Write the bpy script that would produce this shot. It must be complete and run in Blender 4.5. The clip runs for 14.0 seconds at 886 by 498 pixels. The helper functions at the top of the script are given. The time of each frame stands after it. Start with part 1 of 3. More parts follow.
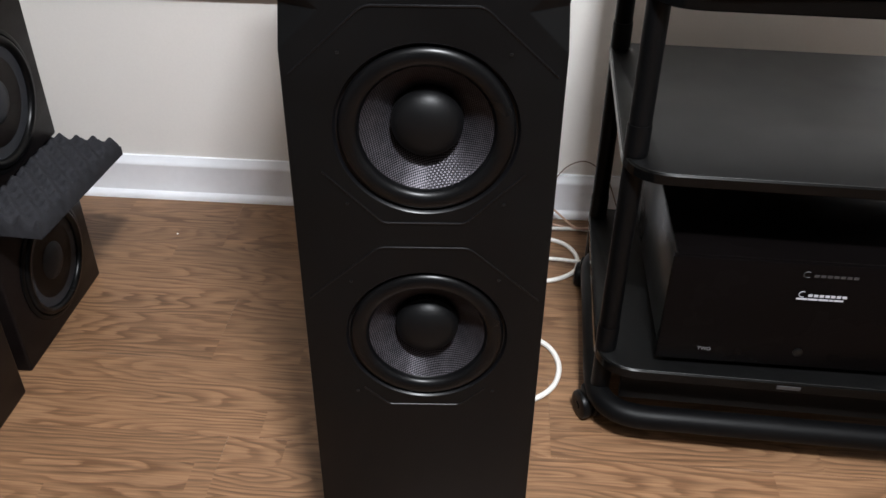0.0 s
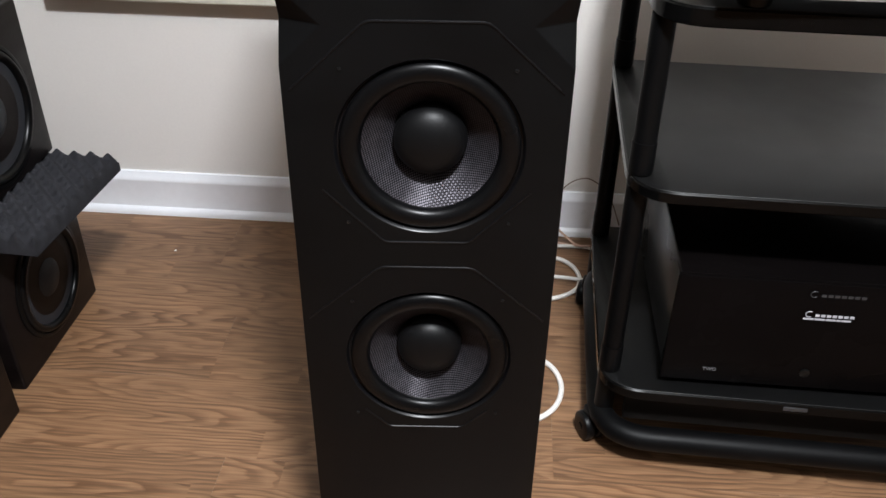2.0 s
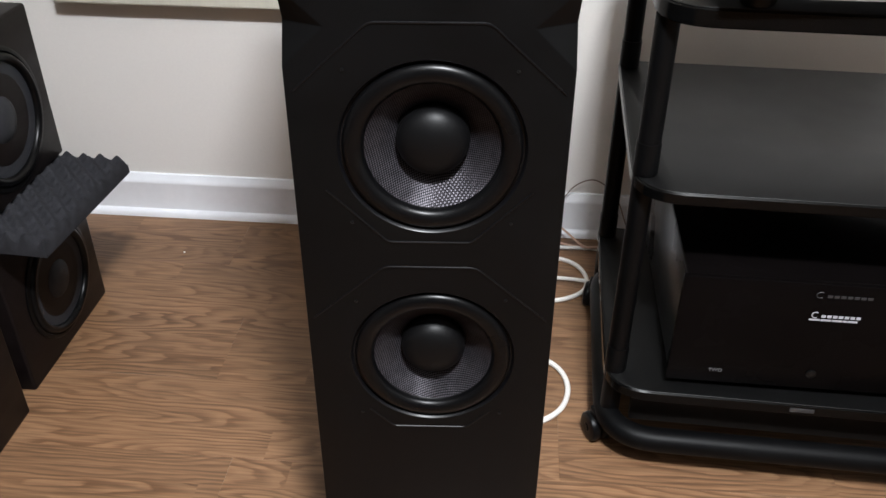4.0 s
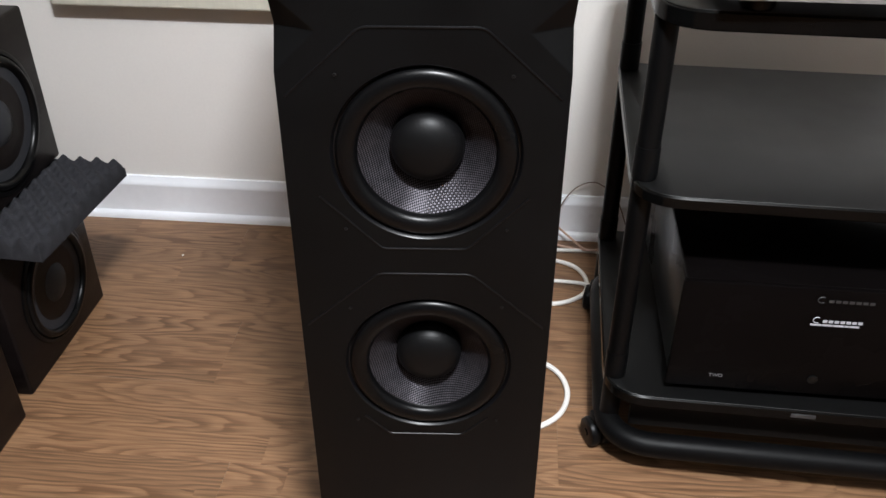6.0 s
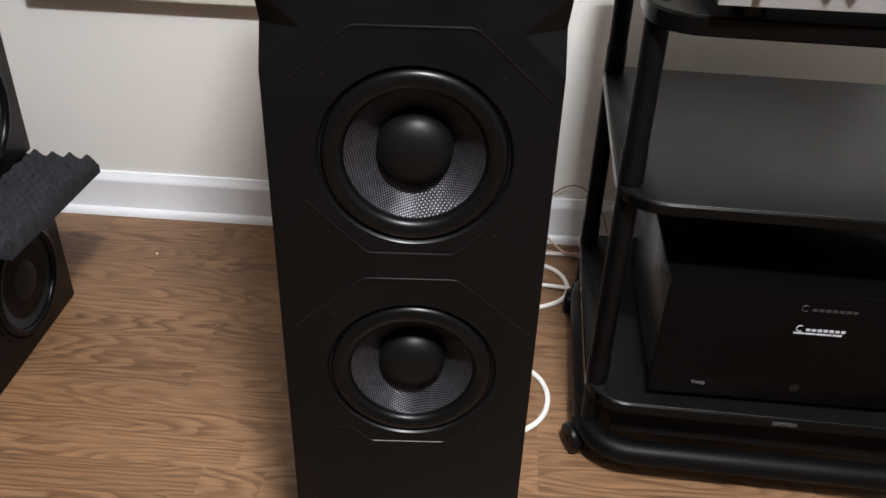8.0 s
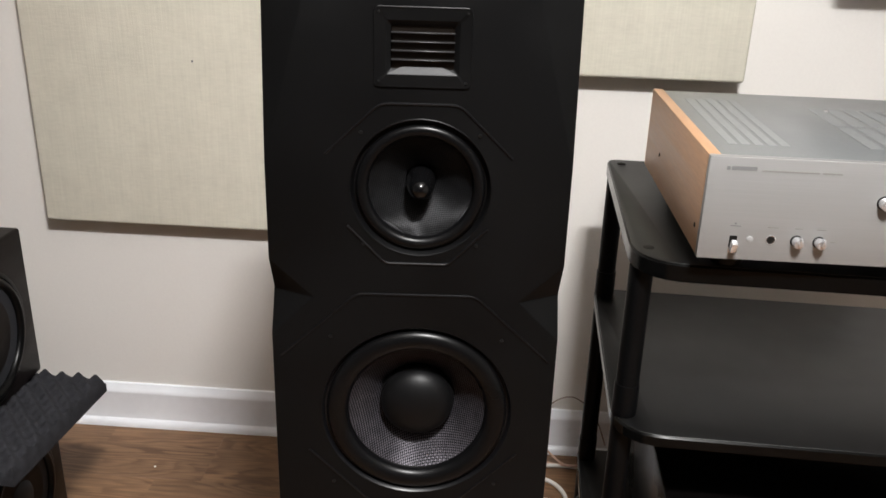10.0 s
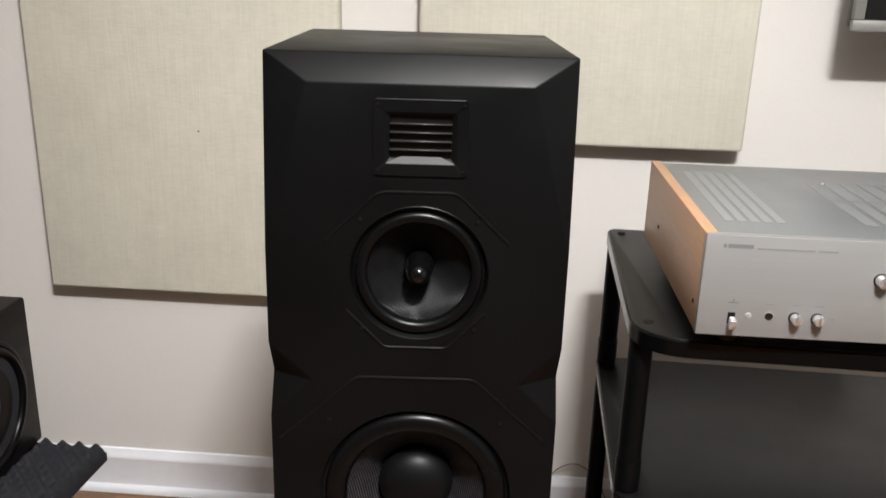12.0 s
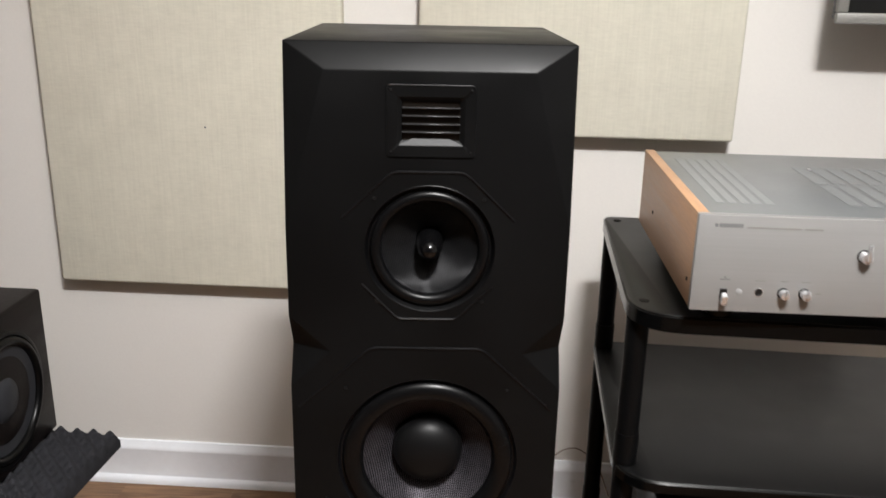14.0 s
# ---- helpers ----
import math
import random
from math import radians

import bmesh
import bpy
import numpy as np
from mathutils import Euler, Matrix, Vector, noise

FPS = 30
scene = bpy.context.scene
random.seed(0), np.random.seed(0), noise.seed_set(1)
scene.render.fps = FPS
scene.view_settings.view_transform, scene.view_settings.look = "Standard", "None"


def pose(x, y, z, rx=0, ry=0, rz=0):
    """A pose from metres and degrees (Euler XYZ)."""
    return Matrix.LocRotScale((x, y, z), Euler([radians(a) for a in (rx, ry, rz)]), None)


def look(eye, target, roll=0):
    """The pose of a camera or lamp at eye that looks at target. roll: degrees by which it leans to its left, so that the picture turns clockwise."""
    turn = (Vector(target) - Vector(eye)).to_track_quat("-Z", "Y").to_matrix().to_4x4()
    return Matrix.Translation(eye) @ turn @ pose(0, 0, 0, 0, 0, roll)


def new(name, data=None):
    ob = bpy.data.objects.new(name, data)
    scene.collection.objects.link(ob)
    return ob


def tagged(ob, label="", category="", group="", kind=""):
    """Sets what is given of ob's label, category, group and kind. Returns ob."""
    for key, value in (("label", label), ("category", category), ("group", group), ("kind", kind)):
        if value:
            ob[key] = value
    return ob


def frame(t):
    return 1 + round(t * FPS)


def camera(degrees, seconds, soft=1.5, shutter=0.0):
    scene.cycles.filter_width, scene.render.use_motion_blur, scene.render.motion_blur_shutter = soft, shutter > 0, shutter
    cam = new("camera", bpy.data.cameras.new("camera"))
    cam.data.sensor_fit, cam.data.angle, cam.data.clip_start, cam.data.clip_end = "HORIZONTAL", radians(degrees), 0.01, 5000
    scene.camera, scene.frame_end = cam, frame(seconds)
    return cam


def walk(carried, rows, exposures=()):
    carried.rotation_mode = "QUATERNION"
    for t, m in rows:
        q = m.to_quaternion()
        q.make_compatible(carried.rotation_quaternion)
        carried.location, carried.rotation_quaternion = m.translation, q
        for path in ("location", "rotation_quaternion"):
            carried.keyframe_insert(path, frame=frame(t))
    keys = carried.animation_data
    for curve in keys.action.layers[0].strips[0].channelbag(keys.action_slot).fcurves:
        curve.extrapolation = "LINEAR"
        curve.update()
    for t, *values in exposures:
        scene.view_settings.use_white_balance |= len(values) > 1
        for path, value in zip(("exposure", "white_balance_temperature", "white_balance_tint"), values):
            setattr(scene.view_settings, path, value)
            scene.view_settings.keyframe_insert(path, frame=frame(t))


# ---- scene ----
cam = camera(54.7, 14.0, soft=1.5, shutter=0.5)
WALL = 3.9  # the room's walls against the loudspeaker's front, in degrees
PATH = [
    (0, (0.024, -0.793, 1.124), (0.02, 0.855, -0.009), 0.7),
    (0.5, (0.018, -0.794, 1.123), (0.016, 0.853, -0.012), 0.9),
    (1, (0.022, -0.795, 1.124), (0.025, 0.861, 0.001), 0.9),
    (1.5, (0.02, -0.785, 1.121), (0.022, 0.881, 0.014), 0.9),
    (2, (0.019, -0.775, 1.117), (0.018, 0.893, 0.014), 0.9),
    (2.5, (0.026, -0.78, 1.121), (0.016, 0.891, 0.022), 0.6),
    (3, (0.027, -0.782, 1.117), (0.006, 0.891, 0.021), 0.4),
    (5.5, (0.033, -0.773, 1.117), (0.003, 0.897, 0.017), 0.3),
    (6, (0.036, -0.767, 1.117), (0.002, 0.904, 0.019), 0.2),
    (6.5, (0.029, -0.754, 1.112), (0.006, 0.918, 0.014), 0.9),
    (7, (0.023, -0.745, 1.105), (0.028, 0.923, 0.002), 1.7),
    (7.2, (0.022, -0.745, 1.106), (0.034, 0.921, -0.001), 1.8),
    (9.3, (0.023, -0.761, 1.148), (0.059, 0.993, 0.188), 2.2),
    (9.5, (0.014, -0.766, 1.174), (0.051, 1.03, 0.294), 2.1),
    (10, (0.016, -0.759, 1.202), (0.039, 1.104, 0.473), 1.9),
    (10.5, (0.017, -0.754, 1.196), (0.026, 1.114, 0.484), 1.6),
    (11, (0.016, -0.75, 1.195), (0.023, 1.111, 0.464), 1.6),
    (11.5, (0.015, -0.751, 1.206), (0.03, 1.124, 0.509), 1.7),
    (12, (0.022, -0.758, 1.234), (0.029, 1.145, 0.62), 1.7),
    (12.5, (0.018, -0.748, 1.235), (0.016, 1.169, 0.663), 1.9),
    (13, (0.013, -0.742, 1.231), (0.006, 1.176, 0.664), 1.6),
    (13.5, (0.005, -0.756, 1.229), (-0.004, 1.159, 0.653), 1.5),
    (14, (0.007, -0.817, 1.226), (0.028, 1.088, 0.617), 1.2),
]
walk(cam, [(t, pose(0, 0, 0, 0, 0, WALL) @ look(eye, target, roll)) for t, eye, target, roll in PATH],
     exposures=[(0, 0.03, 6030, 9), (7.2, 0.03, 6060, 9), (9.3, -0.06, 6450, 10), (14, -0.14, 6450, 10)])

# ---- light ----
world = bpy.data.worlds.new("world")
world.use_nodes = True
world.node_tree.nodes["Background"].inputs[0].default_value = (0.9, 0.95, 1.0, 1)
world.node_tree.nodes["Background"].inputs[1].default_value = 0.02
scene.world = world
# a ceiling lamp above and behind the camera, a little to its right, throws light down; the lower one, turned up, is an
# added unseen fill that brightens the ceiling
for height, turn, watts in ((2.39, 0, 108), (2.08, 180, 56)):
    lamp_data = bpy.data.lights.new("ceiling_lamp_and_fill", "AREA")
    lamp_data.shape, lamp_data.size, lamp_data.size_y, lamp_data.energy = "RECTANGLE", 0.26, 0.12, watts
    lamp_data.color = (0.99, 0.975, 0.96)
    lamp = new("ceiling_lamp_and_fill", lamp_data)
    lamp.matrix_world = pose(0.335, -0.97, height, turn)


# ---- mesh helpers ----
def part(name, bm, material, parent=None, label="", at=None):
    """One bmesh as one mesh object, under a thing or a part."""
    for f in bm.faces:
        f.smooth = True
    for e in bm.edges:
        e.smooth = len(e.link_faces) == 2 and e.calc_face_angle(4) < 0.62
    data = bpy.data.meshes.new(name)
    bm.to_mesh(data)
    bm.free()
    data.materials.append(material)
    ob = new(name, data)
    if parent:
        ob.parent = parent
    if at is not None:
        ob.matrix_basis = at
    return tagged(ob, label)


def thing(name, m, label, category, group="", kind=""):
    ob = new(name)
    ob.empty_display_size = 0.05
    ob.matrix_basis = m
    return tagged(ob, label, category, group, kind)


def share(ob, m, parent=None):
    """Another object on the same mesh."""
    o = ob.copy()
    scene.collection.objects.link(o)
    o.parent = parent or ob.parent
    o.matrix_basis = m
    return o


def box(bm, x0, x1, y0, y1, z0, z1, bevel=0.0, segments=2, m=None):
    made = bmesh.ops.create_cube(bm, size=1.0)["verts"]
    for v in made:
        v.co = Vector(((x0 + x1) / 2 + v.co.x * (x1 - x0), (y0 + y1) / 2 + v.co.y * (y1 - y0), (z0 + z1) / 2 + v.co.z * (z1 - z0)))
        if m:
            v.co = m @ v.co
    if bevel:
        edges = {e for v in made for e in v.link_edges}
        bmesh.ops.bevel(bm, geom=list(edges), offset=bevel, segments=segments, affect="EDGES", profile=0.5)
    return bm


def boxed(*a, **k):
    return box(bmesh.new(), *a, **k)


def lathe(profile, segments=64, m=None, closed=False):
    """Turns a profile of (radius, height) round z; m then places it."""
    bm = bmesh.new()
    rings = []
    for r, h in profile:
        if r < 1e-6:
            rings.append([bm.verts.new((0, 0, h))])
        else:
            rings.append([bm.verts.new((r * math.cos(2 * math.pi * i / segments), r * math.sin(2 * math.pi * i / segments), h)) for i in range(segments)])
    pairs = list(zip(rings, rings[1:])) + ([(rings[-1], rings[0])] if closed else [])
    for a, b in pairs:
        for i in range(segments):
            j = (i + 1) % segments
            q = [a[i % len(a)], a[j % len(a)], b[j % len(b)], b[i % len(b)]]
            q = list(dict.fromkeys(q))
            if len(q) > 2:
                bm.faces.new(q)
    bmesh.ops.recalc_face_normals(bm, faces=bm.faces)
    if m:
        bm.transform(m)
    return bm


def tube(points, r, closed=False, segments=10, bm=None):
    """A round bar along points."""
    bm = bm or bmesh.new()
    pts = [Vector(p) for p in points]
    n, rings, side = len(pts), [], None
    for i, p in enumerate(pts):
        a = pts[i - 1] if (i or closed) else p
        b = pts[(i + 1) % n] if (i < n - 1 or closed) else p
        d = (b - a).normalized()
        if side is None:
            side = d.orthogonal().normalized()
        side = (side - d * side.dot(d)).normalized()
        up = d.cross(side)
        rings.append([bm.verts.new(p + r * (math.cos(2 * math.pi * k / segments) * side + math.sin(2 * math.pi * k / segments) * up)) for k in range(segments)])
    for i in range(n if closed else n - 1):
        a, b = rings[i], rings[(i + 1) % n]
        for k in range(segments):
            bm.faces.new((a[k], a[(k + 1) % segments], b[(k + 1) % segments], b[k]))
    if not closed:
        bm.faces.new(rings[0][::-1])
        bm.faces.new(rings[-1])
    bmesh.ops.recalc_face_normals(bm, faces=bm.faces)
    return bm


def smooth_path(points, steps=8, closed=False):
    """A Catmull-Rom run through points."""
    p = [Vector(q) for q in points]
    n, out = len(p), []
    for i in range(n if closed else n - 1):
        a, b, c, d = (p[(i + k) % n] if closed else p[min(max(i + k, 0), n - 1)] for k in (-1, 0, 1, 2))
        for s in range(steps):
            u = s / steps
            out.append(0.5 * (2 * b + (c - a) * u + (2 * a - 5 * b + 4 * c - d) * u * u + (3 * b - a - 3 * c + d) * u ** 3))
    return out if closed else out + [p[-1]]


def rounded(corners, radius, steps=5):
    """A closed outline of 2D corners with each corner rounded."""
    out, n = [], len(corners)
    for i in range(n):
        p, a, b = Vector(corners[i]), Vector(corners[i - 1]), Vector(corners[(i + 1) % n])
        r = radius[i] if isinstance(radius, (list, tuple)) else radius
        u, v = (a - p).normalized(), (b - p).normalized()
        if r <= 0:
            out.append(p)
            continue
        s, e = p + u * r, p + v * r
        for k in range(steps + 1):
            w = k / steps
            out.append((1 - w) ** 2 * s + 2 * w * (1 - w) * p + w * w * e)
    return out


def slab(outline, z0, z1, bevel=0.0, m=None):
    """A flat outline (x, y) raised from z0 to z1, its rims chamfered."""
    bm = bmesh.new()
    c = sum((Vector(p) for p in outline), Vector((0, 0))) / len(outline)
    def ring(z, inset):
        out = []
        for p in outline:
            d = Vector(p) - c
            q = Vector(p) - Vector((math.copysign(min(inset, abs(d.x)), d.x), math.copysign(min(inset, abs(d.y)), d.y)))
            out.append(bm.verts.new((q.x, q.y, z)))
        return out
    rings = [ring(z0, bevel), ring(z0 + bevel, 0), ring(z1 - bevel, 0), ring(z1, bevel)] if bevel else [ring(z0, 0), ring(z1, 0)]
    for a, b in zip(rings, rings[1:]):
        for i in range(len(a)):
            j = (i + 1) % len(a)
            bm.faces.new((a[i], a[j], b[j], b[i]))
    bm.faces.new(rings[0][::-1])
    bm.faces.new(rings[-1])
    bmesh.ops.recalc_face_normals(bm, faces=bm.faces)
    if m:
        bm.transform(m)
    return bm


# ---- materials ----
def nodes_of(name):
    m = bpy.data.materials.new(name)
    m.use_nodes = True
    n = m.node_tree.nodes
    return m, n, m.node_tree.links, n["Principled BSDF"]


def add(n, kind, **values):
    node = n.new(kind)
    for key, value in values.items():
        if key in node.inputs:
            node.inputs[key].default_value = value
        else:
            setattr(node, key, value)
    return node


def surface(name, colour, rough, metal=0.0, vary=0.12, scale=6.0, bump=0.05, grain=250.0, rough_vary=0.08, specular=0.5, stretch=(1, 1, 1)):
    """A painted, moulded or metal surface: blotches at one scale, grain and relief at another."""
    m, n, l, b = nodes_of(name)
    tc = add(n, "ShaderNodeTexCoord")
    mp = add(n, "ShaderNodeMapping")
    mp.inputs["Scale"].default_value = stretch
    l.new(tc.outputs["Object"], mp.inputs["Vector"])
    big = add(n, "ShaderNodeTexNoise", Scale=scale, Detail=4.0)
    fine = add(n, "ShaderNodeTexNoise", Scale=grain, Detail=3.0)
    l.new(mp.outputs[0], big.inputs["Vector"])
    l.new(mp.outputs[0], fine.inputs["Vector"])
    both = add(n, "ShaderNodeMath", operation="ADD")
    l.new(big.outputs["Fac"], both.inputs[0])
    l.new(fine.outputs["Fac"], both.inputs[1])
    ramp = add(n, "ShaderNodeMapRange")
    ramp.inputs["From Min"].default_value, ramp.inputs["From Max"].default_value = 0.6, 1.4
    ramp.inputs["To Min"].default_value, ramp.inputs["To Max"].default_value = 1 - vary, 1 + vary
    l.new(both.outputs[0], ramp.inputs["Value"])
    tint = add(n, "ShaderNodeMix", data_type="RGBA", blend_type="MULTIPLY")
    tint.inputs[0].default_value = 1.0
    tint.inputs[6].default_value = (*colour, 1)
    l.new(ramp.outputs[0], tint.inputs[7])
    l.new(tint.outputs[2], b.inputs["Base Color"])
    rr = add(n, "ShaderNodeMapRange")
    rr.inputs["From Min"].default_value, rr.inputs["From Max"].default_value = 0.3, 0.7
    rr.inputs["To Min"].default_value, rr.inputs["To Max"].default_value = max(0.02, rough - rough_vary), min(1, rough + rough_vary)
    l.new(big.outputs["Fac"], rr.inputs["Value"])
    l.new(rr.outputs[0], b.inputs["Roughness"])
    b.inputs["Metallic"].default_value = metal
    b.inputs["Specular IOR Level"].default_value = specular
    if bump:
        bp = add(n, "ShaderNodeBump", Strength=bump, Distance=0.001)
        l.new(fine.outputs["Fac"], bp.inputs["Height"])
        l.new(bp.outputs[0], b.inputs["Normal"])
    return m


def oak_laminate():
    """Three-strip oak print: cathedral growth lines that start anew in every strip."""
    m, n, l, b = nodes_of("oak_laminate")
    tc, oi = add(n, "ShaderNodeTexCoord"), add(n, "ShaderNodeObjectInfo")
    def math_node(op, a, c):
        k = add(n, "ShaderNodeMath", operation=op)
        for i, v in enumerate((a, c)):
            if isinstance(v, (int, float)):
                k.inputs[i].default_value = v
            elif v is not None:
                l.new(v, k.inputs[i])
        return k.outputs[0]
    def ranged(value, a, c, d, e):
        k = add(n, "ShaderNodeMapRange")
        for key, v in (("From Min", a), ("From Max", c), ("To Min", d), ("To Max", e)):
            k.inputs[key].default_value = v
        l.new(value, k.inputs["Value"])
        return k.outputs[0]
    sep = add(n, "ShaderNodeSeparateXYZ")
    l.new(tc.outputs["Object"], sep.inputs[0])
    strip = math_node("FLOOR", math_node("DIVIDE", math_node("ADD", sep.outputs[1], 0.096), 0.064), None)
    seed = math_node("ADD", math_node("MULTIPLY", oi.outputs["Random"], 57.0), math_node("MULTIPLY", strip, 3.17))
    first_noise = add(n, "ShaderNodeTexWhiteNoise", noise_dimensions="1D")
    l.new(seed, first_noise.inputs["W"])
    piece = math_node("FLOOR", math_node("ADD", math_node("DIVIDE", sep.outputs[0], 0.83), first_noise.outputs["Value"]), None)
    second = add(n, "ShaderNodeTexWhiteNoise", noise_dimensions="1D")
    l.new(math_node("ADD", seed, math_node("MULTIPLY", piece, 1.73)), second.inputs["W"])
    shift = add(n, "ShaderNodeVectorMath", operation="MULTIPLY_ADD")
    l.new(second.outputs["Color"], shift.inputs[0])
    shift.inputs[1].default_value = (31.0, 17.0, 7.0)
    l.new(tc.outputs["Object"], shift.inputs[2])
    def stretched(sx, sy, detail, rough=0.5, distortion=0.0):
        mp = add(n, "ShaderNodeMapping")
        mp.inputs["Scale"].default_value = (sx, sy, 1.0)
        l.new(shift.outputs[0], mp.inputs["Vector"])
        no = add(n, "ShaderNodeTexNoise", Scale=1.0, Detail=detail, Roughness=rough, Distortion=distortion)
        l.new(mp.outputs[0], no.inputs["Vector"])
        return no.outputs["Fac"]
    tone = add(n, "ShaderNodeSeparateColor")
    l.new(second.outputs["Color"], tone.inputs[0])
    across = math_node("MULTIPLY", math_node("ADD", math_node("FRACT", math_node("DIVIDE", math_node("ADD", sep.outputs[1], 0.096), 0.064), None), math_node("MULTIPLY", math_node("ADD", tone.outputs[0], -1.0), 1.0)), 0.064)
    along = math_node("MULTIPLY", math_node("ADD", math_node("FRACT", math_node("ADD", math_node("DIVIDE", sep.outputs[0], 0.83), first_noise.outputs["Value"]), None), math_node("MULTIPLY", tone.outputs[1], -1.0)), 0.083)
    rings = math_node("SQRT", math_node("ADD", math_node("MULTIPLY", across, across), math_node("MULTIPLY", along, along)), None)
    wander = math_node("ADD", math_node("MULTIPLY", stretched(5.0, 24.0, 2.5), 3.4), math_node("MULTIPLY", stretched(2.2, 10.0, 1.0), 6.5))
    wave = math_node("FRACT", math_node("ADD", math_node("DIVIDE", rings, 0.0105), wander), None)
    bands = add(n, "ShaderNodeValToRGB")
    e = bands.color_ramp.elements
    e[0].position, e[0].color = 0.0, (0.05, 0.05, 0.05, 1)
    e[1].position, e[1].color = 1.0, (0.15, 0.15, 0.15, 1)
    for p, v in ((0.18, 0.15), (0.38, 0.62), (0.62, 1.0), (0.9, 0.95)):
        k = e.new(p)
        k.color = (v, v, v, 1)
    l.new(wave, bands.inputs[0])
    patch = stretched(2.6, 8.0, 2.0)
    fade = ranged(patch, 0.36, 0.60, 0.30, 0.95)
    light = add(n, "ShaderNodeMix", data_type="RGBA")
    l.new(fade, light.inputs[0])
    light.inputs[6].default_value = (0.78, 0.78, 0.78, 1)
    l.new(bands.outputs[0], light.inputs[7])
    col = add(n, "ShaderNodeMix", data_type="RGBA")
    l.new(light.outputs[2], col.inputs[0])
    col.inputs[6].default_value = (0.104, 0.050, 0.023, 1)
    col.inputs[7].default_value = (0.226, 0.127, 0.066, 1)
    fibre = stretched(11.0, 240.0, 3.0)
    grain = math_node("MULTIPLY", ranged(fibre, 0.3, 0.7, 0.70, 1.22), ranged(second.outputs["Value"], 0, 1, 0.90, 1.10))
    fin = add(n, "ShaderNodeMix", data_type="RGBA", blend_type="MULTIPLY")
    fin.inputs[0].default_value = 1.0
    l.new(col.outputs[2], fin.inputs[6])
    l.new(grain, fin.inputs[7])
    l.new(fin.outputs[2], b.inputs["Base Color"])
    b.inputs["Roughness"].default_value = 0.45
    b.inputs["Specular IOR Level"].default_value = 0.4
    bp = add(n, "ShaderNodeBump", Strength=0.12, Distance=0.001)
    l.new(fibre, bp.inputs["Height"])
    l.new(bp.outputs[0], b.inputs["Normal"])
    return m


def woven_cone(name, pitch, thread, gap, rough, lean):
    """Plain-woven glass fibre under clear resin: flat tows in two directions, each one shining only square to its own run."""
    m, n, l, b = nodes_of(name)
    tc = add(n, "ShaderNodeTexCoord")
    mp = add(n, "ShaderNodeMapping")
    mp.inputs["Rotation"].default_value = (0, 0, -math.radians(lean))
    l.new(tc.outputs["Object"], mp.inputs["Vector"])
    sep = add(n, "ShaderNodeSeparateXYZ")
    l.new(mp.outputs[0], sep.inputs[0])
    waves = []
    for axis in (0, 1):
        k = add(n, "ShaderNodeMath", operation="MULTIPLY")
        k.inputs[1].default_value = math.pi / pitch
        l.new(sep.outputs[axis], k.inputs[0])
        w = add(n, "ShaderNodeMath", operation="SINE")
        l.new(k.outputs[0], w.inputs[0])
        waves.append(w)
    weave = add(n, "ShaderNodeMath", operation="MULTIPLY")
    l.new(waves[0].outputs[0], weave.inputs[0])
    l.new(waves[1].outputs[0], weave.inputs[1])
    over = add(n, "ShaderNodeMath", operation="GREATER_THAN")
    over.inputs[1].default_value = 0.0
    l.new(weave.outputs[0], over.inputs[0])
    size = add(n, "ShaderNodeMath", operation="ABSOLUTE")
    l.new(weave.outputs[0], size.inputs[0])
    tow = add(n, "ShaderNodeMapRange")
    tow.inputs["From Min"].default_value, tow.inputs["From Max"].default_value = 0.22, 0.62
    l.new(size.outputs[0], tow.inputs["Value"])
    uneven = add(n, "ShaderNodeTexNoise", Scale=90.0, Detail=2.0)
    l.new(tc.outputs["Object"], uneven.inputs["Vector"])
    wear = add(n, "ShaderNodeMapRange")
    wear.inputs["From Min"].default_value, wear.inputs["From Max"].default_value = 0.3, 0.7
    wear.inputs["To Min"].default_value, wear.inputs["To Max"].default_value = 0.6, 1.0
    l.new(uneven.outputs["Fac"], wear.inputs["Value"])
    strength = add(n, "ShaderNodeMath", operation="MULTIPLY")
    l.new(tow.outputs[0], strength.inputs[0])
    l.new(wear.outputs[0], strength.inputs[1])
    col = add(n, "ShaderNodeMix", data_type="RGBA")
    l.new(strength.outputs[0], col.inputs[0])
    col.inputs[6].default_value, col.inputs[7].default_value = (*gap, 1), (*thread, 1)
    out = n["Material Output"]
    both = add(n, "ShaderNodeMixShader")
    l.new(over.outputs[0], both.inputs[0])
    l.new(both.outputs[0], out.inputs["Surface"])
    second = n.new("ShaderNodeBsdfPrincipled")
    for k, (node, turn) in enumerate(((b, lean + 90), (second, lean))):
        a, c = math.radians(turn), math.radians(WALL)
        across = add(n, "ShaderNodeCombineXYZ", X=math.cos(a) * math.cos(c), Y=math.cos(a) * math.sin(c), Z=math.sin(a))
        l.new(across.outputs[0], node.inputs["Tangent"])
        l.new(col.outputs[2], node.inputs["Base Color"])
        node.inputs["Metallic"].default_value = 0.55
        node.inputs["Specular IOR Level"].default_value = 0.15
        node.inputs["Roughness"].default_value = rough
        node.inputs["Anisotropic"].default_value = 1.0
        l.new(node.outputs[0], both.inputs[1 + k])
    return m


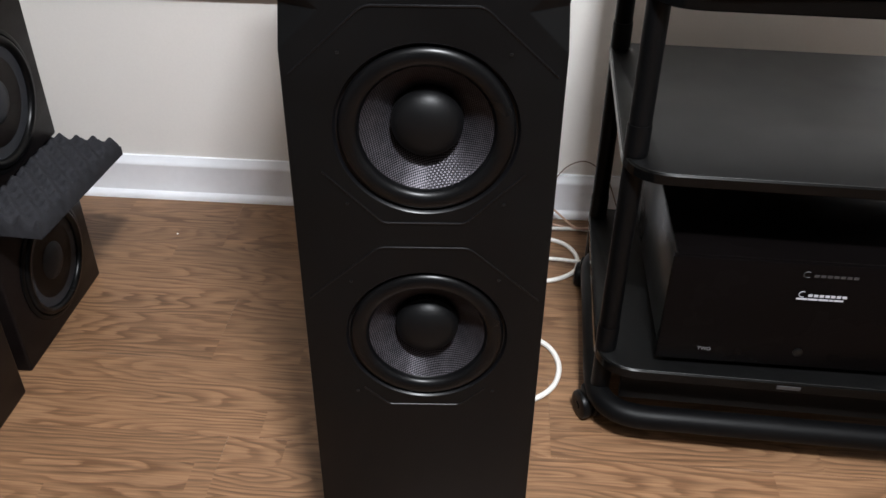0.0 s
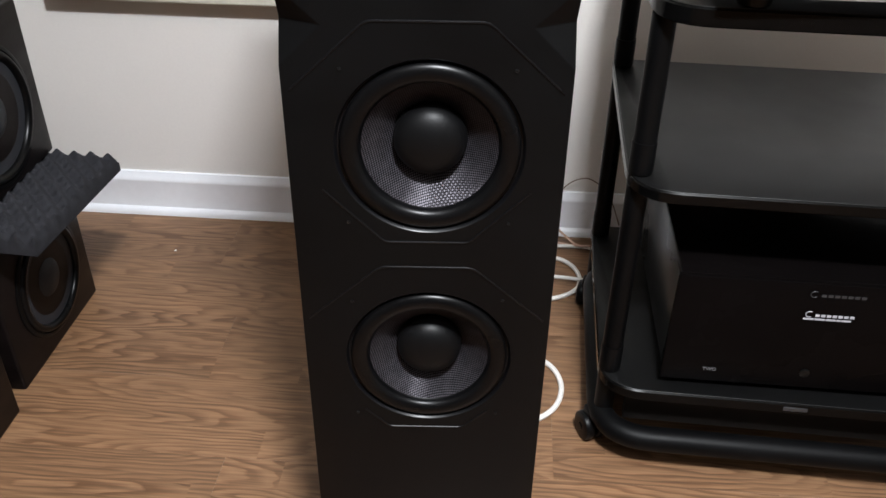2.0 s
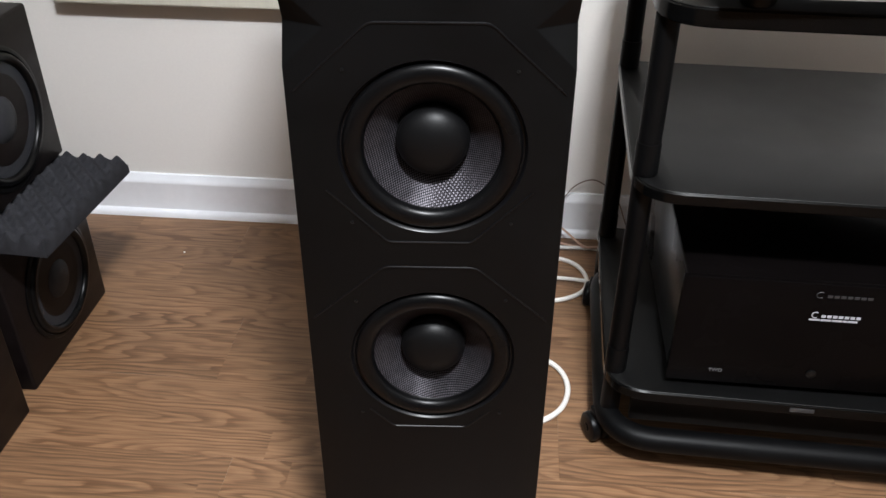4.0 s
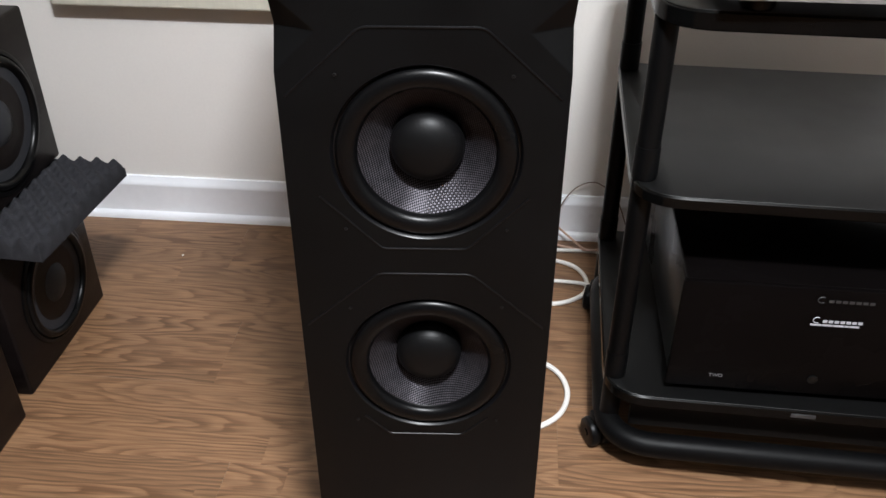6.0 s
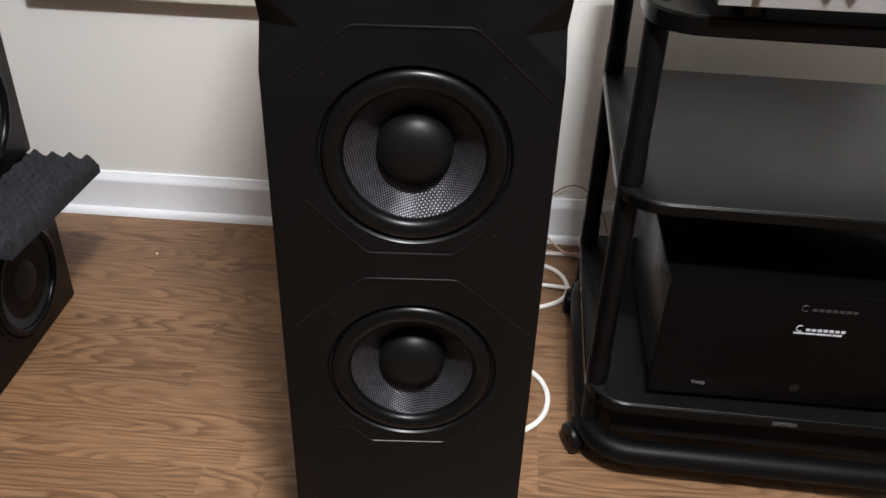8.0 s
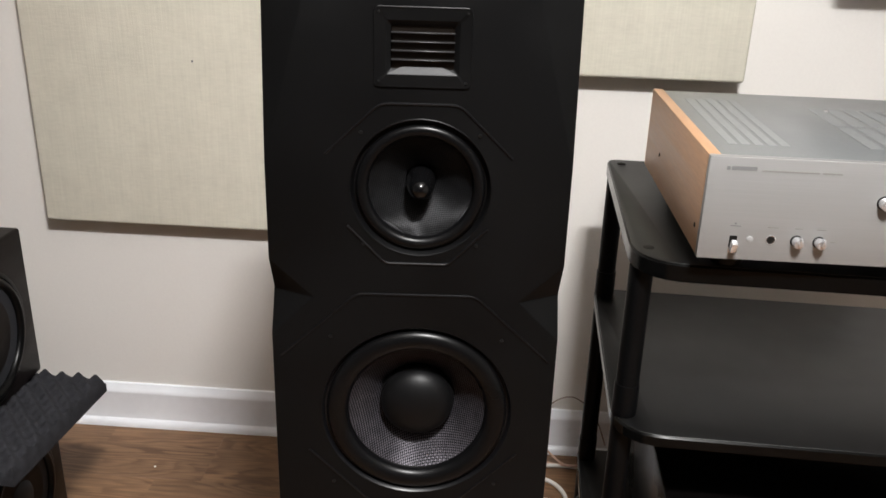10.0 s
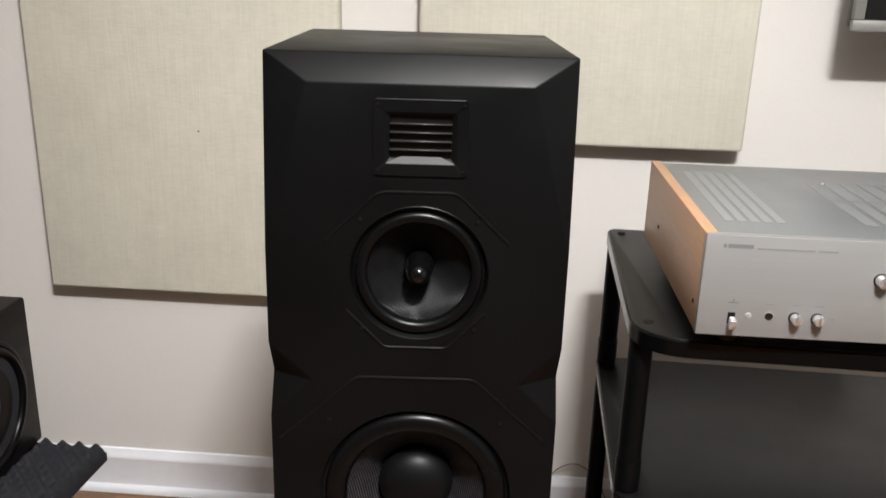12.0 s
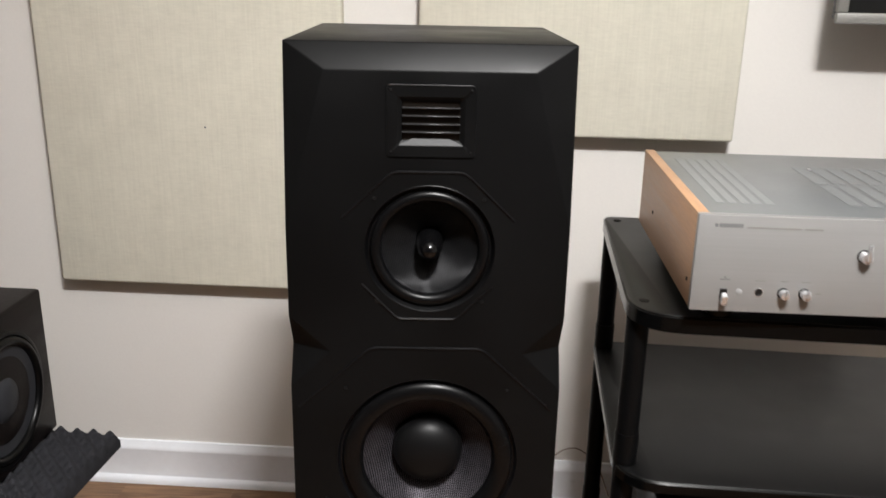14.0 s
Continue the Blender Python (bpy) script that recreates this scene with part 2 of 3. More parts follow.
def linen(name, colour):
    """Coarse woven cloth on an acoustic panel: slubs both ways."""
    m, n, l, b = nodes_of(name)
    tc = add(n, "ShaderNodeTexCoord")
    total = None
    for sc in ((45, 14, 260), (240, 14, 11)):
        mp = add(n, "ShaderNodeMapping")
        mp.inputs["Scale"].default_value = sc
        l.new(tc.outputs["Object"], mp.inputs["Vector"])
        no = add(n, "ShaderNodeTexNoise", Scale=1.0, Detail=3.0, Roughness=0.6)
        l.new(mp.outputs[0], no.inputs["Vector"])
        if total is None:
            total = no
        else:
            s = add(n, "ShaderNodeMath", operation="ADD")
            l.new(total.outputs["Fac"], s.inputs[0])
            l.new(no.outputs["Fac"], s.inputs[1])
            total = s
    blot = add(n, "ShaderNodeTexNoise", Scale=13.0, Detail=5.0, Roughness=0.65)
    l.new(tc.outputs["Object"], blot.inputs["Vector"])
    s = add(n, "ShaderNodeMath", operation="MULTIPLY_ADD")
    s.inputs[1].default_value = 1.3
    l.new(blot.outputs["Fac"], s.inputs[0])
    l.new(total.outputs[0], s.inputs[2])
    mr = add(n, "ShaderNodeMapRange")
    mr.inputs["From Min"].default_value, mr.inputs["From Max"].default_value = 1.25, 2.05
    mr.inputs["To Min"].default_value, mr.inputs["To Max"].default_value = 0.925, 1.065
    l.new(s.outputs[0], mr.inputs["Value"])
    mul = add(n, "ShaderNodeMix", data_type="RGBA", blend_type="MULTIPLY")
    mul.inputs[0].default_value = 1.0
    mul.inputs[6].default_value = (*colour, 1)
    l.new(mr.outputs[0], mul.inputs[7])
    l.new(mul.outputs[2], b.inputs["Base Color"])
    b.inputs["Roughness"].default_value = 0.95
    b.inputs["Specular IOR Level"].default_value = 0.15
    bp = add(n, "ShaderNodeBump", Strength=0.3, Distance=0.001)
    l.new(total.outputs[0], bp.inputs["Height"])
    l.new(bp.outputs[0], b.inputs["Normal"])
    return m


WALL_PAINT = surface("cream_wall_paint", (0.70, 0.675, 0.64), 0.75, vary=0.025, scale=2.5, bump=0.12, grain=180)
# for walls out of view: the cream darkened, which deepens the shade
DIMMED_WALL = surface("dimmed_unseen_wall", (0.28, 0.268, 0.25), 0.8, vary=0.03, scale=2.5, bump=0.1, grain=180)
CEILING_PAINT = surface("ceiling_paint", (0.80, 0.79, 0.77), 0.9, vary=0.02)
TRIM_PAINT = surface("white_gloss_trim_paint", (0.88, 0.90, 0.94), 0.32, vary=0.03, scale=5, bump=0.05, grain=60)
OAK = oak_laminate()
UNDERLAY = surface("dark_underlay", (0.06, 0.035, 0.02), 0.9)
LINEN = linen("sage_cream_linen", (0.60, 0.575, 0.485))
SATIN_BLACK = surface("satin_black_lacquer", (0.0025, 0.0025, 0.0026), 0.42, vary=0.2, scale=9, bump=0.05, grain=700, specular=0.11)
RIDGE_BLACK = surface("polished_black_edge", (0.0025, 0.0025, 0.003), 0.33, bump=0, specular=0.28)
RUBBER = surface("black_rubber_surround", (0.002, 0.002, 0.0022), 0.30, vary=0.15, bump=0.03, rough_vary=0.04, specular=0.16)
CAP_BLACK = surface("matt_black_dust_cap", (0.002, 0.002, 0.0022), 0.48, vary=0.15, bump=0.05, grain=400, specular=0.16)
CONE = woven_cone("woven_glass_cone", 0.0022, (0.094, 0.087, 0.10), (0.0015, 0.0015, 0.0016), 0.50, 12)
MID_CONE = woven_cone("woven_black_cone", 0.0017, (0.028, 0.028, 0.030), (0.002, 0.002, 0.002), 0.50, 12)
PLUG = surface("gloss_black_phase_plug", (0.002, 0.002, 0.0022), 0.12, rough_vary=0.04, bump=0, specular=0.35)
DARK_METAL = surface("blackened_screw_steel", (0.006, 0.006, 0.006), 0.35, metal=0.2, bump=0, specular=0.4)
BRONZE_FOIL = surface("folded_bronze_foil", (0.010, 0.007, 0.005), 0.4, metal=0.6)
BAR_GREY = surface("satin_grey_bar", (0.030, 0.030, 0.031), 0.35, metal=0.4, bump=0)
LEDGE_GREY = surface("satin_grey_ledge", (0.024, 0.024, 0.025), 0.5, bump=0.02, specular=0.25)
BLACK_PLASTIC = surface("black_moulded_plastic", (0.002, 0.002, 0.0022), 0.36, vary=0.2, bump=0.04, grain=500, specular=0.14)
SHELF_BLACK = surface("black_laminate_shelf", (0.0025, 0.0025, 0.0025), 0.42, vary=0.1, scale=12, bump=0.02, grain=900, rough_vary=0.02, specular=0.31)
SHELF_EDGE = surface("black_gloss_edging", (0.0018, 0.0018, 0.0018), 0.18, bump=0, rough_vary=0.03, specular=0.13)
POWDER_BLACK = surface("black_powder_coat", (0.002, 0.002, 0.0022), 0.46, vary=0.2, bump=0.08, grain=900, specular=0.11)
BOX_VENEER = surface("black_ash_veneer", (0.006, 0.0043, 0.0041), 0.38, vary=0.45, scale=3, bump=0.3, grain=60, stretch=(1, 1, 9), specular=0.11)
FOAM = surface("charcoal_foam", (0.019, 0.019, 0.022), 0.95, vary=0.55, scale=70, bump=0.9, grain=700, specular=0.2)
CONE_GREY = surface("grey_paper_cone", (0.019, 0.020, 0.024), 0.6, vary=0.2, bump=0.2, specular=0.3)
SILVER = surface("brushed_silver_aluminium", (0.24, 0.236, 0.232), 0.42, metal=0.25, vary=0.06, scale=8, bump=0.06, grain=120, stretch=(0.05, 1, 6))
SILVER_TOP = surface("silver_grey_steel_lid", (0.20, 0.21, 0.212), 0.36, metal=0.35, vary=0.06, scale=5, bump=0)
CHROME = surface("polished_chrome", (0.74, 0.74, 0.75), 0.22, metal=0.8, bump=0, rough_vary=0.03)
BIRCH = surface("orange_birch_veneer", (0.44, 0.25, 0.138), 0.42, vary=0.14, scale=5, bump=0.08, grain=40, stretch=(3, 0.6, 10))
SLOT_BLACK = surface("dark_vent_slot", (0.008, 0.007, 0.006), 0.7, bump=0, specular=0.1)
SLOT_GREY = surface("pale_vent_slot", (0.28, 0.29, 0.295), 0.5, metal=0.4, bump=0)
INK = surface("dark_grey_print", (0.125, 0.125, 0.125), 0.6, bump=0)
INK_FINE = surface("pale_grey_print", (0.17, 0.165, 0.155), 0.6, bump=0)
WHITE_PRINT = surface("white_print", (0.42, 0.42, 0.46), 0.5, bump=0)
WORD_PRINT = surface("dim_white_print", (0.16, 0.16, 0.17), 0.5, bump=0)
GREY_PRINT = surface("faint_grey_print", (0.028, 0.028, 0.03), 0.5, bump=0)
AMP_BLACK = surface("black_anodised_panel", (0.0025, 0.002, 0.002), 0.25, vary=0.2, scale=7, bump=0.08, grain=500, specular=0.04)
AMP_SIDE = surface("satin_black_steel_case", (0.004, 0.004, 0.004), 0.3, vary=0.2, bump=0.02, specular=0.24)
WHITE_CABLE = surface("white_cable_jacket", (0.78, 0.76, 0.72), 0.45, vary=0.06, scale=30, bump=0.05)
PINK_CABLE = surface("clear_copper_cable", (0.50, 0.33, 0.25), 0.35, vary=0.2, scale=60, bump=0.05)
BROWN_WIRE = surface("thin_brown_wire", (0.14, 0.09, 0.06), 0.5, bump=0)
SCREEN = surface("dark_screen_glass", (0.006, 0.0065, 0.0065), 0.12, rough_vary=0.03, bump=0)
BEZEL = surface("satin_silver_bezel", (0.22, 0.215, 0.20), 0.45, metal=0.3)
LED = surface("milky_lamp_lens", (0.25, 0.25, 0.245), 0.3, bump=0)
SPECK = surface("paint_speck", (0.8, 0.8, 0.78), 0.6, bump=0)

# ---- room ----
WY = 1.018          # face of the wall behind the loudspeaker
X0, X1, Y0, H = -2.6, 1.95, -5.6, 2.44
north = part("wall_north", boxed(X0 - 0.1, X1 + 0.1, WY, WY + 0.1, 0, H), WALL_PAINT)
tagged(north, "smooth cream painted wall behind the loudspeaker", "wall", kind="structure")
# unseen walls that close the room, kept dark so little light bounces back
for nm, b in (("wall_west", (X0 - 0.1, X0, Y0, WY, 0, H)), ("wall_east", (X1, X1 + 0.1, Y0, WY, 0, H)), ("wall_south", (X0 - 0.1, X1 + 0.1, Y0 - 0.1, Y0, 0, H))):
    tagged(part(nm, boxed(*b), DIMMED_WALL), "plain unseen wall, coloured dark to weaken bounced light", "wall", kind="structure")
tagged(part("ceiling", boxed(X0 - 0.1, X1 + 0.1, Y0 - 0.1, WY + 0.1, H, H + 0.1), CEILING_PAINT), "plain white painted ceiling", "ceiling", kind="structure")
floor = part("floor", boxed(X0 - 0.1, X1 + 0.1, Y0 - 0.1, WY + 0.1, -0.06, -0.012), UNDERLAY)
tagged(floor, "oak laminate floor laid in long boards", "floor", kind="structure")


def moulding(name, profile, x0, x1, material, label):
    bm = bmesh.new()
    a = [bm.verts.new((x0, WY - d, z)) for d, z in profile]
    b = [bm.verts.new((x1, WY - d, z)) for d, z in profile]
    n = len(profile)
    for i in range(n):
        bm.faces.new((a[i], a[(i + 1) % n], b[(i + 1) % n], b[i]))
    bm.faces.new(a[::-1])
    bm.faces.new(b)
    bmesh.ops.recalc_face_normals(bm, faces=bm.faces)
    return tagged(part(name, bm, material), label, "baseboard", kind="structure")


moulding("baseboard", [(0.0, 0.0), (0.012, 0.0), (0.012, 0.087), (0.0130, 0.0895), (0.0135, 0.093), (0.0128, 0.097), (0.0105, 0.102), (0.0080, 0.108), (0.006, 0.114), (0.0, 0.115)], X0, X1, TRIM_PAINT, "white gloss baseboard with a moulded top edge")
moulding("trim", [(0.0122, 0.0), (0.022, 0.0), (0.022, 0.006), (0.0205, 0.012), (0.017, 0.017), (0.0122, 0.02)], X0, X1, TRIM_PAINT, "white quarter-round shoe moulding along the floor")


# ---- acoustic panels and the screen on the wall ----
def acoustic_panel(x0, x1, z0, z1, depth=0.05):
    ob = thing("acoustic_panel", pose((x0 + x1) / 2, WY, z0), "pale sage linen-covered acoustic panel hung on the wall", "wall panel", "wall panels")
    w = (x1 - x0) / 2
    part("cloth", boxed(-w, w, -depth, -0.012, 0, z1 - z0, 0.007, 3), LINEN, ob)
    for z in (0.15, z1 - z0 - 0.15):
        part("batten", boxed(-w + 0.05, w - 0.05, -0.0121, 0, z - 0.02, z + 0.02), UNDERLAY, ob)
    return ob


panel = acoustic_panel(-0.908, -0.256, 0.545, 1.77)
bm = lathe([(0.0, 0.0), (0.0024, 0.0), (0.0019, 0.0012), (0.0, 0.0016)], 10, pose(0.030, -0.0508, 0.362, 90))
part("stain", bm, INK, panel, "small dark spot on the cloth")
acoustic_panel(-0.098, 0.554, 0.909, 2.134)

tv = thing("television", pose(0.685, WY - 0.105, 1.155), "flat television with a silver bezel hung on the wall", "television")
TW, TH = 1.02, 0.6
part("casing", boxed(0.006, TW - 0.006, -0.035, 0, 0.006, TH - 0.006, 0.006), BLACK_PLASTIC, tv)
for nm, b in (("bezel", (0, TW, -0.05, -0.0352, 0, 0.020)), ("bezel", (0, TW, -0.05, -0.0352, TH - 0.020, TH)), ("bezel", (0, 0.020, -0.05, -0.0352, 0.0202, TH - 0.0202)), ("bezel", (TW - 0.020, TW, -0.05, -0.0352, 0.0202, TH - 0.0202))):
    part(nm, boxed(*b, bevel=0.003), BEZEL, tv, "satin silver bezel")
part("screen", boxed(0.0205, TW - 0.0205, -0.044, -0.0354, 0.0205, TH - 0.0205), SCREEN, tv, "dark switched-off screen")
part("bracket", boxed(TW / 2 - 0.1, TW / 2 + 0.1, 0.0002, 0.105, 0.2, 0.4), BLACK_PLASTIC, tv)

# ---- the tower loudspeaker ----
tower = thing("tower_loudspeaker", pose(0.0006, 0, 0, 0, 0, WALL), "tall satin black tower loudspeaker with two woven-cone woofers", "loudspeaker")
HW, D, ZB, ZT = 0.1418, 0.312, 0.022, 1.165


def tower_cabinet():
    bm = bmesh.new()
    def v(x, y, z):
        return bm.verts.new((x, y, z))
    side = {}
    for s in (-1, 1):
        side[s] = dict(bev=v(s * 0.101, 0, 1.140), top=v(s * HW, 0.020, ZT), fac=v(s * HW, 0, 0.985), up=v(s * HW, 0, 0.890), inn=v(s * 0.0995, 0, 0.851),
                       out=v(s * HW, 0.022, 0.851), low=v(s * HW, 0, 0.8105), bot=v(s * HW, 0, ZB), bb=v(s * HW, D, ZB), bt=v(s * HW, D, ZT))
        p = side[s]
        bm.faces.new((p["bev"], p["top"], p["fac"]))
        bm.faces.new((p["up"], p["out"], p["inn"]))
        bm.faces.new((p["inn"], p["out"], p["low"]))
        bm.faces.new([p[k] for k in ("bot", "low", "out", "up", "fac", "top", "bt", "bb")])
    a, b = side[-1], side[1]
    bm.faces.new((a["bev"], b["bev"], b["top"], a["top"]))
    bm.faces.new((a["top"], b["top"], b["bt"], a["bt"]))
    bm.faces.new((a["bt"], b["bt"], b["bb"], a["bb"]))
    bm.faces.new((a["bot"], b["bot"], b["bb"], a["bb"]))
    order = ("bev", "fac", "up", "inn", "low", "bot")
    bm.faces.new([b[k] for k in order] + [a[k] for k in order[::-1]])
    bmesh.ops.recalc_face_normals(bm, faces=bm.faces)
    bmesh.ops.bevel(bm, geom=[e for e in bm.edges if e.calc_face_angle(0) > 0.1], offset=0.0016, segments=2, affect="EDGES", profile=0.5)
    face = max((f for f in bm.faces if f.normal.y < -0.99), key=lambda f: f.calc_area())
    rim = list(face.edges)
    bmesh.ops.delete(bm, geom=[face], context="FACES_ONLY")
    for x, z, r in ((0.003, 0.7225, 0.0975), (0.003, 0.448, 0.0975), (0.002, 0.9635, 0.0655)):
        ring = [v(x + r * math.cos(2 * math.pi * i / 96), 0, z + r * math.sin(2 * math.pi * i / 96)) for i in range(96)]
        rim += [bm.edges.new((ring[i], ring[i - 1])) for i in range(96)]
    window = [v(0.0015 + x, 0, 1.0925 + z) for x, z in ((-0.037, -0.028), (0.037, -0.028), (0.037, 0.028), (-0.037, 0.028))]
    rim += [bm.edges.new((window[i], window[i - 1])) for i in range(4)]
    bmesh.ops.triangle_fill(bm, use_beauty=True, edges=rim, normal=(0, -1, 0))
    return bm


cabinet = part("cabinet", tower_cabinet(), SATIN_BLACK, tower)
FACE = pose(0, 0, 0, 90)      # lathe's height axis points out of the front


def trim_line(right, radius):
    """A fine raised line on the front: half an outline, mirrored, with open ends."""
    corners = right[::-1] + [(-x, z) for x, z in right]
    pts = [(p.x, -0.0002, p.y) for p in rounded(corners, [0] + [radius] * (len(corners) - 2) + [0])]
    return part("trim_ridge", tube(pts, 0.0012, False, 8), RIDGE_BLACK, tower)


for upper, lower in (([(0.058, 0.856), (0.134, 0.786)], [(0.045, 0.613), (0.108, 0.676)]),
                     ([(0.051, 0.580), (0.134, 0.507)], [(0.045, 0.337), (0.075, 0.366)]),
                     ([(0.036, 1.043), (0.086, 0.995)], [(0.030, 0.889), (0.066, 0.926)])):
    trim_line(upper, 0.008)
    trim_line(lower, 0.005)


def screw(x, z, r=0.0019):
    m = pose(x, 0, z, 90)
    ob = part("screw", lathe([(0, 0.0006), (r * 0.5, 0.0006), (r * 0.55, 0.0016), (r * 0.9, 0.0014), (r, 0.0004), (r, -0.002)], 12), DARK_METAL, tower, "small blackened socket screw", m)
    return ob


first = screw(0.086, 0.809)
for x, z in ((-0.084, 0.809), (0.087, 0.638), (-0.083, 0.637), (0.086, 0.536), (-0.084, 0.532), (0.086, 0.362), (-0.084, 0.360), (0.055, 1.016), (-0.053, 1.016), (0.056, 0.909), (-0.051, 0.908)):
    share(first, pose(x, 0, z, 90))


def woofer(z):
    m = pose(0.003, 0, z, 90)
    w = part("woofer", lathe([(0.0985, -0.012), (0.0985, -0.0004), (0.0974, -0.0003), (0.0952, -0.0026), (0.0945, -0.0062), (0.0925, -0.0066), (0.0925, -0.012)], 96, closed=True), RIDGE_BLACK, tower, "black countersunk woofer frame ring", m)
    roll = [(0.0930 - 0.0215 * (1 - math.cos(a)) / 2, -0.0064 + 0.0088 * math.sin(a)) for a in (math.pi * i / 18 for i in range(19))]
    part("surround", lathe(roll + [(0.0700, -0.0085)], 96), RUBBER, w, "half-roll black rubber surround")
    cone = [(0.0702 - 0.033 * u, -0.0080 - 0.0300 * (u ** 0.95)) for u in (i / 12 for i in range(13))]
    part("cone", lathe(cone, 96), CONE, w, "silvery black woven glass-fibre cone")
    cap = [(0.0380 * math.cos(a), -0.0255 + 0.0215 * math.sin(a)) for a in (math.pi / 2 * i / 12 for i in range(13))]
    part("dust_cap", lathe([(0.0388, -0.0375), (0.0386, -0.0262)] + cap, 64), CAP_BLACK, w, "domed matt black dust cap")
    return w


woofer(0.7225)
woofer(0.448)

mid = part("midrange_driver", lathe([(0.0665, -0.010), (0.0665, 0.0004), (0.0660, 0.0008), (0.0650, 0.0003), (0.0620, -0.0055), (0.0602, -0.0056), (0.0602, -0.010)], 80, closed=True), BLACK_PLASTIC, tower, "black midrange frame ring", pose(0.002, 0, 0.9635, 90))
roll = [(0.0605 - 0.0115 * (1 - math.cos(a)) / 2, -0.0052 + 0.0056 * math.sin(a)) for a in (math.pi * i / 12 for i in range(13))]
part("surround", lathe(roll + [(0.0486, -0.0075)], 80), RUBBER, mid, "half-roll black rubber surround")
part("cone", lathe([(0.0488 - 0.034 * u, -0.0072 - 0.027 * u ** 0.85) for u in (i / 10 for i in range(11))], 80), MID_CONE, mid, "black woven cone")
plug = [(0.0142, -0.036), (0.0138, -0.018), (0.0128, -0.010), (0.0112, -0.003), (0.0088, 0.003), (0.0055, 0.0065), (0.0025, 0.0080), (0.0, 0.0083)]
part("phase_plug", lathe(plug, 48), PLUG, mid, "gloss black bullet phase plug")

# folded-foil tweeter: a plate with a bevelled window and bars
def frame_plate(w, h, iw, ih, z_out, z_in):
    bm = bmesh.new()
    outer = rounded([(-w, -h), (w, -h), (w, h), (-w, h)], 0.005, 3)
    inner = rounded([(-iw, -ih), (iw, -ih), (iw, ih), (-iw, ih)], 0.002, 3)
    rings = [[bm.verts.new((p.x, p.y, z)) for p in pts] for pts, z in ((outer, 0.0), ([p * 0.995 for p in outer], z_out), (inner, z_out), ([Vector((p.x * 0.86, p.y * 0.80)) for p in inner], z_in))]
    for a, b in zip(rings, rings[1:]):
        for i in range(len(a)):
            j = (i + 1) % len(a)
            bm.faces.new((a[i], a[j], b[j], b[i]))
    bmesh.ops.recalc_face_normals(bm, faces=bm.faces)
    return bm


TZ = 1.0925
tweeter = part("tweeter", frame_plate(0.043, 0.0345, 0.0325, 0.0235, 0.0016, -0.0026), SATIN_BLACK, tower, "black tweeter plate with a barred window", pose(0.0015, 0, TZ, 90))
for i in range(4):
    z = 0.0126 - 0.0078 * i
    part("bar", boxed(-0.0280, 0.0280, z - 0.0006, z + 0.0006, -0.0036, 0.0008, 0.0004, 1), BAR_GREY, tweeter)
ledge = bmesh.new()
corners = [ledge.verts.new(c) for c in ((-0.0315, -0.0230, 0.0012), (0.0315, -0.0230, 0.0012), (0.0180, -0.0172, -0.0030), (-0.0180, -0.0172, -0.0030), (-0.0315, -0.0230, -0.0030), (0.0315, -0.0230, -0.0030))]
for q in ((0, 1, 2, 3), (4, 5, 1, 0), (3, 2, 5, 4), (0, 3, 4), (1, 5, 2)):
    ledge.faces.new([corners[i] for i in q])
bmesh.ops.recalc_face_normals(ledge, faces=ledge.faces)
part("ledge", ledge, LEDGE_GREY, tweeter, "sloping lower ledge of the window")
folds = bmesh.new()
strip = [[folds.verts.new((-0.0280 + 0.0017 * i, yy, -0.0046 + 0.0012 * (i % 2))) for i in range(34)] for yy in (-0.02, 0.02)]
for i in range(33):
    folds.faces.new((strip[0][i], strip[0][i + 1], strip[1][i + 1], strip[1][i]))
part("top_edge", tube([(-0.0395, 0.0345, 0.0016), (0.0395, 0.0345, 0.0016)], 0.0007, segments=8), RIDGE_BLACK, tweeter, "polished upper edge of the plate")
part("foil", folds, BRONZE_FOIL, tweeter, "bronze folded foil behind the bars")
for x in (-0.0385, 0.0385):
    for z in (-0.0295, 0.0300):
        share(first, pose(x + 0.0015, -0.0018, TZ + z, 90)).scale = (0.62, 0.62, 0.62)
for x in (-0.11, 0.11):
    for y in (0.04, 0.26):
        part("foot", lathe([(0, 0), (0.014, 0), (0.016, 0.003), (0.016, 0.019), (0.012, ZB), (0, ZB)], 20), BLACK_PLASTIC, tower, at=pose(x, y, 0))


